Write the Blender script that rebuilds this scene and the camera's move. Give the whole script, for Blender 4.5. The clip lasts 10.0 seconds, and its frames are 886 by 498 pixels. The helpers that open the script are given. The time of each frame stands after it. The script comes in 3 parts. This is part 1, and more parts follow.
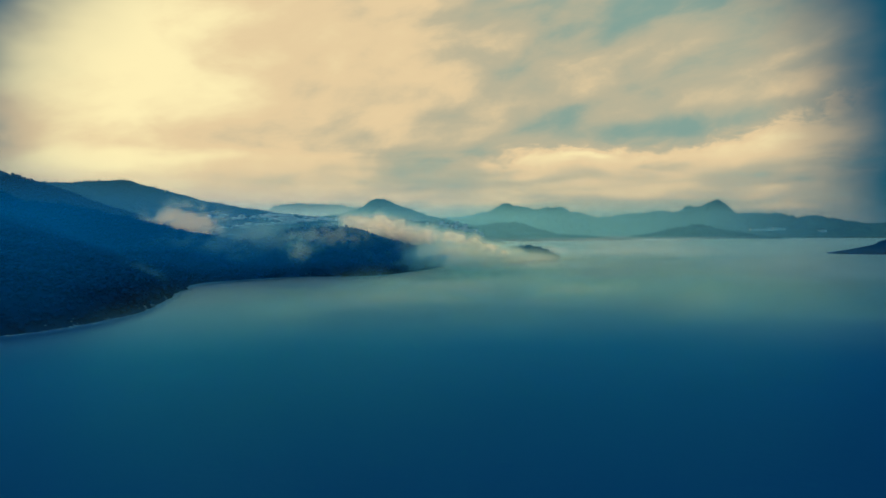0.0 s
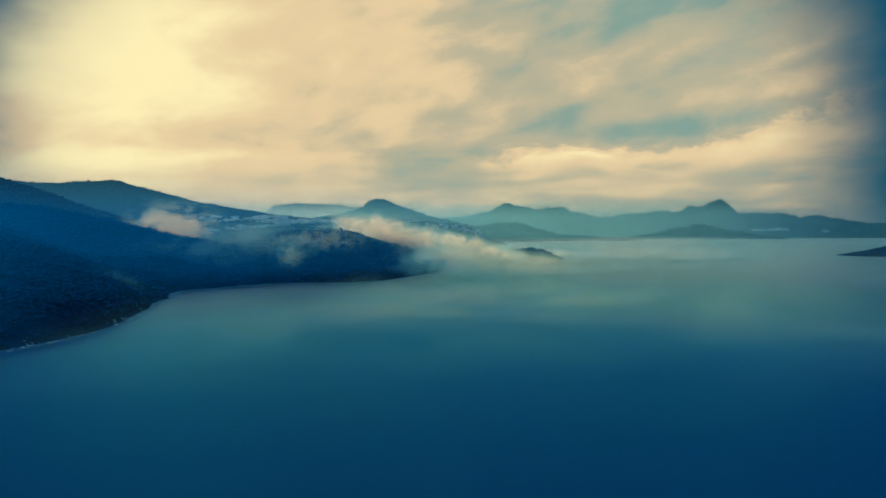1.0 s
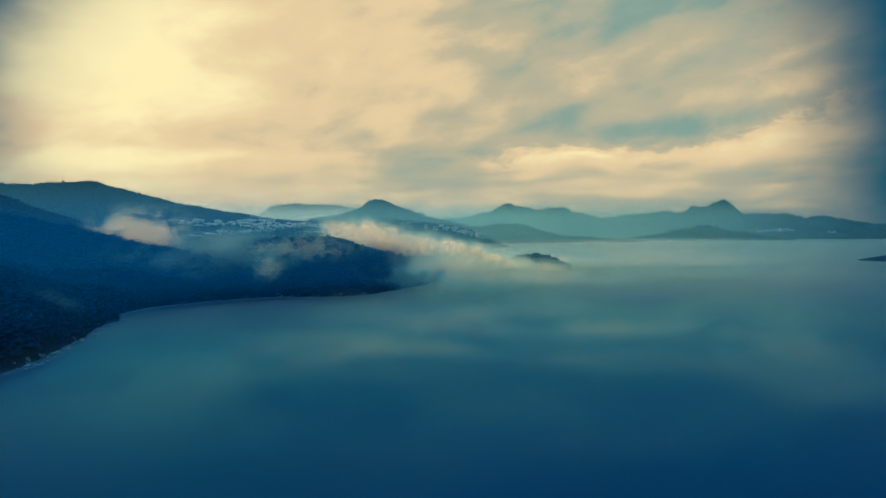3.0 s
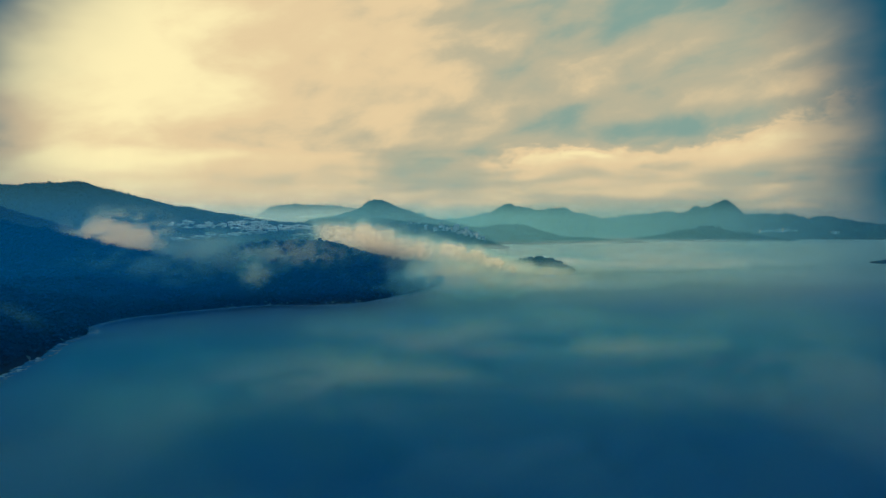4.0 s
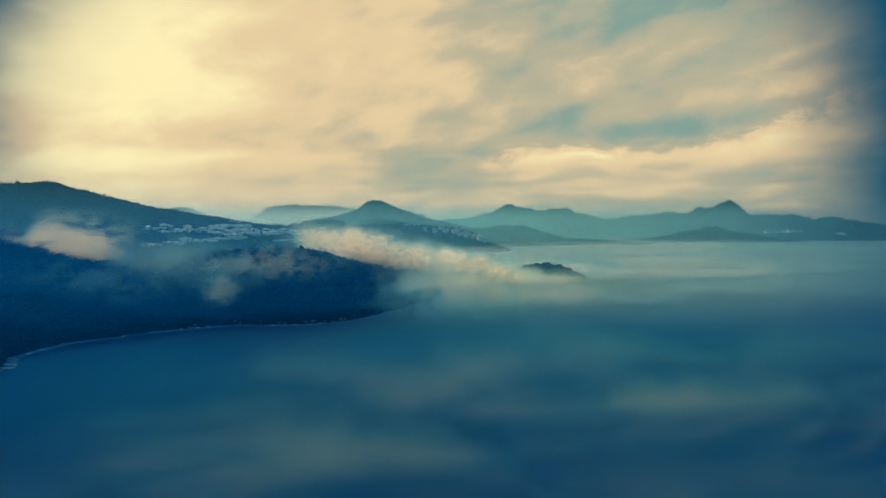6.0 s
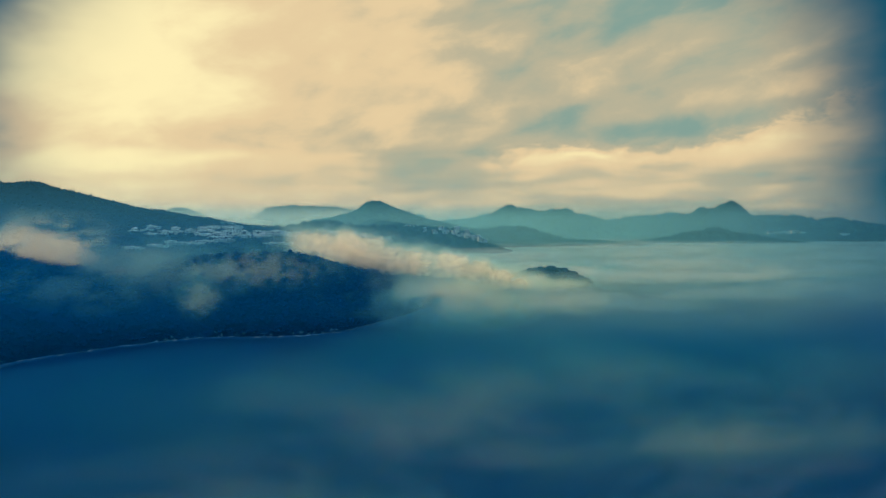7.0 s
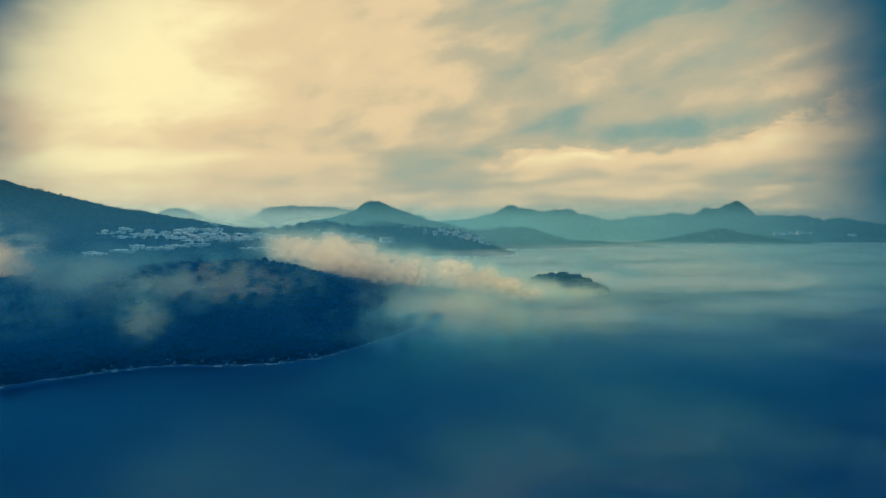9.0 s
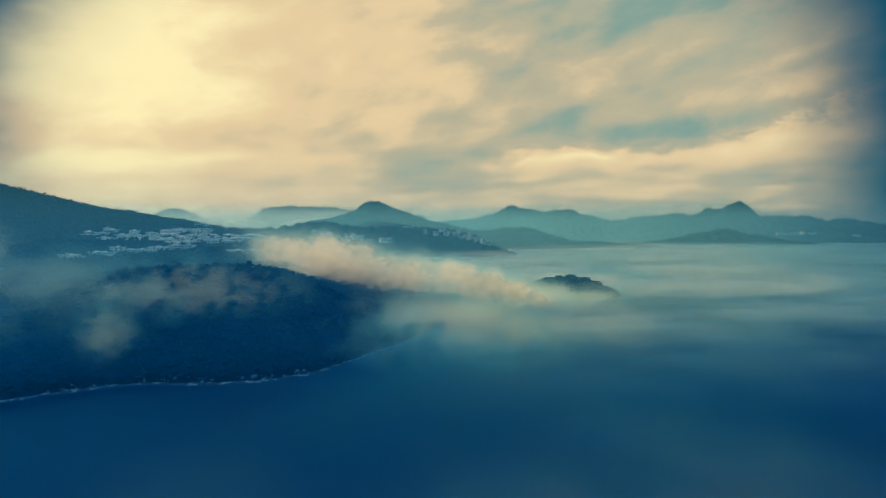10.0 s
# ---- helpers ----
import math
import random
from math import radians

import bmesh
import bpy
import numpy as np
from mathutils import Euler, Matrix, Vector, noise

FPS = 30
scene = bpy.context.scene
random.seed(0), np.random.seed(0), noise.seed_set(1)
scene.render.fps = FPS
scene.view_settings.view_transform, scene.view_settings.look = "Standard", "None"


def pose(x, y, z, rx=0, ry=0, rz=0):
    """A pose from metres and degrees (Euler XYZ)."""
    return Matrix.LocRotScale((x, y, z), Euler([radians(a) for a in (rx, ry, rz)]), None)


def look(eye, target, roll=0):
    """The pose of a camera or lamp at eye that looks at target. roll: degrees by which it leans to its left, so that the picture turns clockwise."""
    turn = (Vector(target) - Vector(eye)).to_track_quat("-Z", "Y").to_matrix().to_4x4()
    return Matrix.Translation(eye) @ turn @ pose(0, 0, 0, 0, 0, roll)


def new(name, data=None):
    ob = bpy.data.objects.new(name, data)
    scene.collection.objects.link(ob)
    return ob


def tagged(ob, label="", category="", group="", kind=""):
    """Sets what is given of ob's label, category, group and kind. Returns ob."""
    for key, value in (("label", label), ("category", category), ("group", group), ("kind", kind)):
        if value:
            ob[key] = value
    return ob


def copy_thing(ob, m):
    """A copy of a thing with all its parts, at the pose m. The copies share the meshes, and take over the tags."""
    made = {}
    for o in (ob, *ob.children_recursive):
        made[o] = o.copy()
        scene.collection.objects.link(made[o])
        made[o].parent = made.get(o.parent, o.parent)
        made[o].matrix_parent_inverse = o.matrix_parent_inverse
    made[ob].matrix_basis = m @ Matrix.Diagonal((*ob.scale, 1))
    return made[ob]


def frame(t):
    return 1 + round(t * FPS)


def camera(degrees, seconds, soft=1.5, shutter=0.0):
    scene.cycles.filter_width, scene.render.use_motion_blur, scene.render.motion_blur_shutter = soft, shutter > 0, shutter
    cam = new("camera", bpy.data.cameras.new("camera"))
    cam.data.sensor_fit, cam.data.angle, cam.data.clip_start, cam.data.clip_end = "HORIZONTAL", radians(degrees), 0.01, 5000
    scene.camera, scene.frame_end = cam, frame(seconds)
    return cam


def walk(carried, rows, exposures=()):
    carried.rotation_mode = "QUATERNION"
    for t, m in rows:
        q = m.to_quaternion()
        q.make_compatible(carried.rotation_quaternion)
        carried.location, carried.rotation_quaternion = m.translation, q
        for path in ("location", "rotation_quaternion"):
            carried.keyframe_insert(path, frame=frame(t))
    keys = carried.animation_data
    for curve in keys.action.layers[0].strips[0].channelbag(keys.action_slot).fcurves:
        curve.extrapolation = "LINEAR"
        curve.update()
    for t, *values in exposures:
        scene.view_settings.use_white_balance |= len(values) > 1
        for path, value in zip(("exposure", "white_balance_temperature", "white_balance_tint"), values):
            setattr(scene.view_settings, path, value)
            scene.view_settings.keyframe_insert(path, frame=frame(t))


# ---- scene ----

U = 36.0  # metres in one plan unit; the plan below is drawn in units

# ---- camera and its flight ----
cam = camera(66.0, 10.0, soft=1.4)
ROWS = [
    (0.0, 0.00, 0.00, 36.00, 88.58, 0.13, 0.00),
    (1.0, 0.88, 28.40, 39.04, 88.55, 0.14, 0.02),
    (2.0, 1.85, 57.30, 41.91, 88.54, 0.14, 0.04),
    (3.0, 2.82, 86.66, 44.59, 88.54, 0.15, 0.05),
    (4.0, 3.73, 116.45, 47.04, 88.55, 0.16, 0.07),
    (5.0, 4.49, 146.64, 49.23, 88.56, 0.16, 0.08),
    (6.0, 5.04, 177.20, 51.13, 88.58, 0.17, 0.09),
    (7.0, 5.31, 208.08, 52.70, 88.61, 0.17, 0.10),
    (8.0, 5.21, 239.26, 53.91, 88.64, 0.18, 0.11),
    (9.0, 4.67, 270.70, 54.72, 88.66, 0.19, 0.13),
    (10.0, 3.62, 302.37, 55.11, 88.69, 0.19, 0.15),
]
walk(cam, [(t, pose(x, y, z, rx, ry, rz)) for t, x, y, z, rx, ry, rz in ROWS])
scene.cycles.transparent_max_bounces = 96

# ---- sun and sky ----
SUN_AZ, SUN_EL = -62.0, 26.0  # degrees right of the flight line, degrees up
sun_way = Vector((math.sin(radians(SUN_AZ)) * math.cos(radians(SUN_EL)), math.cos(radians(SUN_AZ)) * math.cos(radians(SUN_EL)), math.sin(radians(SUN_EL))))
sun_data = bpy.data.lights.new("sun", "SUN")
sun_data.energy, sun_data.angle, sun_data.color = 2.8, radians(10), (1.0, 0.80, 0.50)
sun = new("sun", sun_data)
sun.matrix_world = look(sun_way * 3000, (0, 0, 0))


class Nodes:
    """Short names for building a node tree."""

    def __init__(self, tree):
        self.tree = tree
        tree.nodes.clear()

    def add(self, kind, **given):
        n = self.tree.nodes.new(kind)
        for key, value in given.items():
            setattr(n, key, value)
        return n

    def put(self, socket, value):
        if hasattr(value, "is_linked"):
            self.tree.links.new(value, socket)
        elif value is not None:
            socket.default_value = value

    def math(self, op, a, b=None, c=None, clamp=False):
        n = self.add("ShaderNodeMath", operation=op, use_clamp=clamp)
        for s, v in zip(n.inputs, (a, b, c)):
            self.put(s, v)
        return n.outputs[0]

    def vec(self, op, a, b=None, scale=None):
        n = self.add("ShaderNodeVectorMath", operation=op)
        self.put(n.inputs[0], a)
        if b is not None:
            self.put(n.inputs[1], b)
        if scale is not None:
            self.put(n.inputs["Scale"], scale)
        return n.outputs["Value"] if op in ("LENGTH", "DOT_PRODUCT", "DISTANCE") else n.outputs[0]

    def ramp(self, v, lo, hi, a=0.0, b=1.0, smooth=True):
        n = self.add("ShaderNodeMapRange", interpolation_type="SMOOTHSTEP" if smooth else "LINEAR")
        for s, x in zip(n.inputs[:5], (v, lo, hi, a, b)):
            self.put(s, x)
        return n.outputs[0]

    def noise(self, vector, scale, detail=4.0, rough=0.55, distort=0.0):
        n = self.add("ShaderNodeTexNoise")
        self.put(n.inputs["Vector"], vector)
        for key, v in (("Scale", scale), ("Detail", detail), ("Roughness", rough), ("Distortion", distort)):
            n.inputs[key].default_value = v
        return n.outputs[0]

    def mix(self, fac, a, b):
        n = self.add("ShaderNodeMix", data_type="RGBA")
        self.put(n.inputs[0], fac)
        self.put(n.inputs[6], (*a, 1) if isinstance(a, tuple) else a)
        self.put(n.inputs[7], (*b, 1) if isinstance(b, tuple) else b)
        return n.outputs[2]

    def xyz(self, v):
        n = self.add("ShaderNodeSeparateXYZ")
        self.put(n.inputs[0], v)
        return n.outputs

    def vector(self, x, y, z):
        n = self.add("ShaderNodeCombineXYZ")
        for s, v in zip(n.inputs, (x, y, z)):
            self.put(s, v)
        return n.outputs[0]


world = bpy.data.worlds.new("sky")
scene.world = world
world.use_nodes = True
w = Nodes(world.node_tree)
way = w.add("ShaderNodeTexCoord").outputs["Generated"]
dx, dy, dz = w.xyz(way)
flat = w.math("SQRT", w.math("ADD", w.math("MULTIPLY", dx, dx), w.math("MULTIPLY", dy, dy)))
el = w.math("DIVIDE", dz, w.math("MAXIMUM", flat, 0.001))  # tangent of the height
az = w.math("ARCTAN2", dx, dy)  # radians to the right
# slow wandering of the cloud edges
wander = w.vector(w.math("MULTIPLY", az, 4.0), w.math("MULTIPLY", el, 7.0), 2.1)
az = w.math("ADD", az, w.math("MULTIPLY", w.math("SUBTRACT", w.noise(wander, 1.6, 3.0, 0.5), 0.5), 0.08))
el = w.math("ADD", el, w.math("MULTIPLY", w.math("SUBTRACT", w.noise(w.vec("ADD", wander, (5.2, 1.3, 7.7)), 1.8, 3.0, 0.5), 0.5), 0.035))


def patch(a, e, ra, re, lean, amount):
    """A soft lens of brighter or darker cloud round azimuth a and height e; lean: its rise to the right."""
    u = w.math("SUBTRACT", az, a)
    v = w.math("SUBTRACT", w.math("SUBTRACT", el, e), w.math("MULTIPLY", u, lean))
    u, v = w.math("DIVIDE", u, ra), w.math("DIVIDE", v, re)
    r = w.math("SQRT", w.math("ADD", w.math("MULTIPLY", u, u), w.math("MULTIPLY", v, v)))
    return w.ramp(r, 1.0, 0.0, 0.0, amount)


def total(terms):
    out = terms[0]
    for term in terms[1:]:
        out = w.math("ADD", out, term)
    return out


lean_el = w.math("SUBTRACT", el, w.math("MULTIPLY", az, 0.28))  # the high clouds rise to the right
streak = w.noise(w.vector(w.math("MULTIPLY", az, 4.2), w.math("MULTIPLY", lean_el, 11.0), 4.0), 1.5, 5.0, 0.48, 0.15)
fine = w.noise(w.vector(w.math("MULTIPLY", az, 6.0), w.math("SUBTRACT", w.math("MULTIPLY", el, 11.0), w.math("MULTIPLY", az, 1.6)), 9.0), 1.9, 6.0, 0.52, 0.1)
puffs = w.noise(w.vector(w.math("MULTIPLY", az, 9.0), w.math("MULTIPLY", el, 20.0), 3.1), 2.2, 6.0, 0.55, 0.3)
bands = w.noise(w.vector(w.math("MULTIPLY", az, 2.4), w.math("MULTIPLY", el, 20.0), 1.3), 2.0, 6.0, 0.58, 0.2)
# the low bank on the right, with a billowing upper edge
rim = w.math("ADD", w.math("ADD", 0.109, w.math("MULTIPLY", az, 0.05)), w.math("MULTIPLY", w.math("MAXIMUM", w.math("SUBTRACT", az, 0.36), 0.0), 0.22))
rim = w.math("ADD", rim, w.math("ADD", w.math("MULTIPLY", w.math("SUBTRACT", puffs, 0.5), 0.050), w.math("MULTIPLY", w.math("SUBTRACT", fine, 0.5), 0.05)))
under = w.math("SUBTRACT", rim, el)
bank = w.math("MULTIPLY", w.math("MULTIPLY", w.ramp(under, -0.006, 0.018), w.ramp(under, 0.085, 0.015, 0.30, 1.0)), w.ramp(az, -0.02, 0.12))
lum = total([
    w.math("MULTIPLY", w.math("SUBTRACT", streak, 0.5), w.ramp(az, -0.25, 0.22, 0.34, 0.36)),
    w.math("MULTIPLY", w.math("SUBTRACT", fine, 0.5), w.ramp(az, -0.3, 0.2, 0.52, 0.62)),
    w.math("MULTIPLY", w.math("SUBTRACT", puffs, 0.5), w.math("MULTIPLY", bank, 0.50)),
    w.math("MULTIPLY", w.math("SUBTRACT", bands, 0.5), w.math("MULTIPLY", w.ramp(el, 0.15, 0.07, 0.0, 0.80), w.ramp(az, -0.1, 0.25, 0.9, 1.4))),
    w.ramp(az, -0.50, 0.40, 0.63, 0.27),
    w.math("MULTIPLY", bank, 0.31),
    patch(-0.45, 0.24, 0.26, 0.25, 0.0, 0.42),
    patch(-0.15, 0.27, 0.30, 0.16, 0.0, 0.10),
    patch(-0.40, 0.095, 0.42, 0.022, 0.02, 0.16),
    patch(-0.62, 0.14, 0.16, 0.060, 0.0, -0.34),
    patch(-0.30, 0.135, 0.30, 0.030, 0.0, -0.12),
    patch(-0.06, 0.078, 0.30, 0.018, 0.02, -0.14),
    patch(0.00, 0.110, 0.15, 0.030, 0.10, -0.26),
    patch(0.16, 0.165, 0.11, 0.040, 0.25, -0.26),
    patch(0.30, 0.145, 0.17, 0.026, 0.10, -0.26),
    patch(0.30, 0.235, 0.20, 0.050, 0.15, 0.08),
    patch(0.48, 0.235, 0.12, 0.026, 0.40, 0.18),
    patch(0.48, 0.185, 0.18, 0.030, 0.12, 0.24),
    patch(0.30, 0.335, 0.34, 0.080, 0.10, -0.22),
    patch(0.46, 0.120, 0.14, 0.022, 0.10, 0.20),
])
sky_tex = w.add("ShaderNodeTexSky", sky_type="NISHITA", sun_disc=False, sun_elevation=radians(SUN_EL), sun_rotation=radians(SUN_AZ))
clear = w.vec("MULTIPLY", sky_tex.outputs[0], (0.0008, 0.004, 0.006))
edge = w.vec("ADD", clear, (0.006, 0.072, 0.118))  # blue corner darkening, put into the sky colour
dome = w.vec("ADD", clear, (0.15, 0.38, 0.70))  # the open blue overhead and behind
away = w.math("MAXIMUM", w.ramp(el, 0.55, 1.3), w.ramp(w.math("ABSOLUTE", az), 1.0, 1.7))
deep = w.mix(away, edge, dome)
warm = w.mix(w.ramp(lum, 0.0, 0.36), (0.23, 0.36, 0.31), (0.49, 0.45, 0.31))
warm = w.mix(w.ramp(lum, 0.32, 0.60), warm, (0.79, 0.61, 0.355))
warm = w.mix(w.ramp(lum, 0.58, 1.0), warm, (1.0, 0.87, 0.48))
# oval bright middle ahead of the flight; corner darkening is put into the sky
u = w.math("MAXIMUM", w.math("DIVIDE", az, 0.595), w.math("DIVIDE", az, -0.655))
v = w.math("DIVIDE", w.math("SUBTRACT", el, 0.10), 0.36)
oval = w.math("ADD", w.math("POWER", w.math("ABSOLUTE", u), 3.0), w.math("POWER", w.math("ABSOLUTE", v), 3.0))
oval = w.math("ADD", oval, w.ramp(w.math("ADD", az, w.math("MULTIPLY", el, 0.6)), 0.42, 0.95, 0.0, 0.16))
oval = w.math("ADD", oval, w.ramp(w.math("SUBTRACT", el, az), 0.74, 0.98, 0.0, 0.55))
cover = w.math("MULTIPLY", w.ramp(oval, 1.12, 0.30), w.ramp(lum, -0.6, 0.0, 0.85, 1.0))
tint = w.mix(cover, deep, warm)
back = w.add("ShaderNodeBackground")
w.put(back.inputs[0], tint)
back.inputs[1].default_value = 1.0
w.put(w.add("ShaderNodeOutputWorld").inputs[0], back.outputs[0])


# ---- materials ----
def material(name):
    m = bpy.data.materials.new(name)
    m.use_nodes = True
    n = Nodes(m.node_tree)
    return m, n, n.add("ShaderNodeNewGeometry").outputs["Position"], n.add("ShaderNodeOutputMaterial")


def plain(name, low, high, scale, rough=0.9, bump=0.0, bump_scale=1.0, shine=0.2):
    """A surface whose colour wanders between two tones at two scales."""
    m, n, at, out = material(name)
    b = n.add("ShaderNodeBsdfPrincipled")
    tone = n.math("ADD", n.math("MULTIPLY", n.noise(at, scale, 5.0, 0.6), 0.6), n.math("MULTIPLY", n.noise(at, scale * 9, 3.0, 0.6), 0.4))
    n.put(b.inputs["Base Color"], n.mix(n.ramp(tone, 0.35, 0.65), low, high))
    b.inputs["Roughness"].default_value = rough
    b.inputs["Specular IOR Level"].default_value = shine
    if bump:
        k = n.add("ShaderNodeBump")
        k.inputs["Strength"].default_value, k.inputs["Distance"].default_value = 1.0, bump
        n.put(k.inputs["Height"], n.noise(at, bump_scale, 4.0, 0.6))
        n.put(b.inputs["Normal"], k.outputs[0])
    n.put(out.inputs[0], b.outputs[0])
    return m


def mist_material(name, shape, colour=(0.98, 0.86, 0.64), sunlit=0.7, thin=None):
    """Thin wet air: most light passes, the rest is scattered alike in all directions, from the sun's side and from the sky above. shape(n, at) gives how much; thin: below what density the fine droplets scatter bluer, and that colour."""
    m, n, at, out = material(name)
    d, t, c = n.add("ShaderNodeBsdfDiffuse"), n.add("ShaderNodeBsdfTranslucent"), n.add("ShaderNodeBsdfTransparent")
    much = shape(n, at)
    for scatter in (d, t):
        if thin:
            n.put(scatter.inputs[0], n.mix(n.ramp(much, thin[0] * 0.3, thin[0] * 1.2), thin[1], colour))
        else:
            scatter.inputs[0].default_value = (*colour, 1)
    n.put(t.inputs["Normal"], n.vector(0.45, -0.80, -0.40))
    n.put(d.inputs["Normal"], n.vector(0.0, 0.0, 1.0))
    a, b = n.add("ShaderNodeMixShader"), n.add("ShaderNodeMixShader")
    a.inputs[0].default_value = sunlit
    n.put(a.inputs[1], d.outputs[0])
    n.put(a.inputs[2], t.outputs[0])
    n.put(b.inputs[0], much)
    n.put(b.inputs[1], c.outputs[0])
    n.put(b.inputs[2], a.outputs[0])
    n.put(out.inputs[0], b.outputs[0])
    return m


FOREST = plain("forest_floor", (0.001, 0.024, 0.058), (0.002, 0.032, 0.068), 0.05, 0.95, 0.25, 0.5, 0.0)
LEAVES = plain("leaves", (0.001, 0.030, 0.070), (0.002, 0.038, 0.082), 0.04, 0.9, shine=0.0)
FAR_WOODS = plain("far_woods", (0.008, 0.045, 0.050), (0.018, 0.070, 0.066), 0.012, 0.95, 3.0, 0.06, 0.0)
ROCK = plain("shore_rock", (0.03, 0.09, 0.11), (0.08, 0.17, 0.20), 0.15, 0.9, 0.3, 0.8)
WALL = plain("house_wall", (0.70, 0.64, 0.50), (0.90, 0.83, 0.64), 0.2, 0.85)
ROOF = plain("house_roof", (0.70, 0.64, 0.52), (0.90, 0.84, 0.70), 0.3, 0.85)
GLASS = plain("window_glass", (0.02, 0.03, 0.04), (0.05, 0.06, 0.07), 0.5, 0.15)


def water_material():
    m, n, at, out = material("sea_water")
    body, shine, both = n.add("ShaderNodeBsdfDiffuse"), n.add("ShaderNodeBsdfGlossy"), n.add("ShaderNodeMixShader")
    n.put(body.inputs[0], n.mix(n.noise(at, 0.006, 4.0), (0.001, 0.034, 0.098), (0.002, 0.046, 0.120)))
    n.put(shine.inputs["Roughness"], n.ramp(n.noise(at, 0.004, 3.0), 0.3, 0.7, 0.30, 0.40))
    k = n.add("ShaderNodeBump")
    k.inputs["Strength"].default_value, k.inputs["Distance"].default_value = 0.22, 1.0
    x, y, z = n.xyz(at)
    swell = n.noise(n.vector(n.math("MULTIPLY", x, 0.6), y, z), 0.09, 3.0, 0.6, 0.3)
    chop = n.noise(at, 0.5, 3.0, 0.6)
    n.put(k.inputs["Height"], n.math("ADD", n.math("MULTIPLY", swell, 1.2), n.math("MULTIPLY", chop, 0.35)))
    n.put(shine.inputs["Normal"], k.outputs[0])
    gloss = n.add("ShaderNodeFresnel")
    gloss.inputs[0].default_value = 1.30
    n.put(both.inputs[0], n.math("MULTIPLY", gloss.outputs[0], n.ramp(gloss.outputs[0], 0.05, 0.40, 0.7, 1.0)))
    # the sheen's shift from blue to pale toward grazing is put into the gloss colour
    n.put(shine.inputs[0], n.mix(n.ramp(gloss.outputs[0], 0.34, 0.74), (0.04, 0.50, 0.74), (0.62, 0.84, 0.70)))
    n.put(both.inputs[1], body.outputs[0])
    n.put(both.inputs[2], shine.outputs[0])
    n.put(out.inputs[0], both.outputs[0])
    return m


WATER = water_material()


# ---- mesh helpers ----
def mesh_of(name, verts, faces, mat, smooth=False):
    me = bpy.data.meshes.new(name)
    verts, faces = np.asarray(verts, dtype=np.float32), np.asarray(faces, dtype=np.int32)
    k = faces.shape[1]
    me.vertices.add(len(verts))
    me.vertices.foreach_set("co", verts.ravel())
    me.loops.add(faces.size)
    me.loops.foreach_set("vertex_index", faces.ravel())
    me.polygons.add(len(faces))
    me.polygons.foreach_set("loop_start", np.arange(0, faces.size, k, dtype=np.int32))
    me.polygons.foreach_set("loop_total", np.full(len(faces), k, dtype=np.int32))
    me.polygons.foreach_set("use_smooth", np.full(len(faces), smooth))
    me.update(calc_edges=True)
    me.validate()
    me.materials.append(mat)
    return me


def grid_faces(nx, ny):
    i = (np.arange(ny - 1)[:, None] * nx + np.arange(nx - 1)[None, :]).ravel()
    return np.stack([i, i + 1, i + nx + 1, i + nx], 1)


def lattice(seed):
    return np.random.RandomState(seed).rand(256, 256)


def value_noise(x, y, seed):
    g = lattice(seed)
    xi, yi = np.floor(x).astype(int), np.floor(y).astype(int)
    fx, fy = x - xi, y - yi
    fx, fy = fx * fx * (3 - 2 * fx), fy * fy * (3 - 2 * fy)
    a, b = g[yi % 256, xi % 256], g[yi % 256, (xi + 1) % 256]
    c, d = g[(yi + 1) % 256, xi % 256], g[(yi + 1) % 256, (xi + 1) % 256]
    return (a * (1 - fx) + b * fx) * (1 - fy) + (c * (1 - fx) + d * fx) * fy


def fbm(x, y, size, octaves=4, seed=1):
    """Wandering heights between -1 and 1, with features of that size."""
    total, amp, norm = 0, 1.0, 0
    for o in range(octaves):
        total = total + amp * (2 * value_noise(x / size * 2**o + 17.3 * o, y / size * 2**o + 5.1 * o, seed + o) - 1)
        norm, amp = norm + amp, amp * 0.5
    return total / norm


def smooth_line(points, steps=6):
    """A Catmull-Rom curve through the control points."""
    p = np.array([points[0], *points, points[-1]], dtype=float)
    out = []
    for i in range(1, len(p) - 2):
        for t in np.linspace(0, 1, steps, endpoint=False):
            a, b, c, d = p[i - 1 : i + 3]
            out.append(0.5 * (2 * b + (c - a) * t + (2 * a - 5 * b + 4 * c - d) * t**2 + (3 * b - a - 3 * c + d) * t**3))
    return np.array([*out, p[-1]])


def ridge(X, Y, points, width, power=1.3, steps=6):
    """Heights of a ridge whose crest runs through points (x, y, height)."""
    line = smooth_line(points, steps)
    best = np.zeros_like(X)
    for (x0, y0, z0), (x1, y1, z1) in zip(line[:-1], line[1:]):
        ex, ey = x1 - x0, y1 - y0
        t = np.clip(((X - x0) * ex + (Y - y0) * ey) / max(ex * ex + ey * ey, 1e-9), 0, 1)
        d = np.hypot(X - x0 - t * ex, Y - y0 - t * ey) / width
        best = np.maximum(best, (z0 + t * (z1 - z0)) * np.clip(1 - d, 0, 1) ** power * (1 + 0.25 * d))
    return best


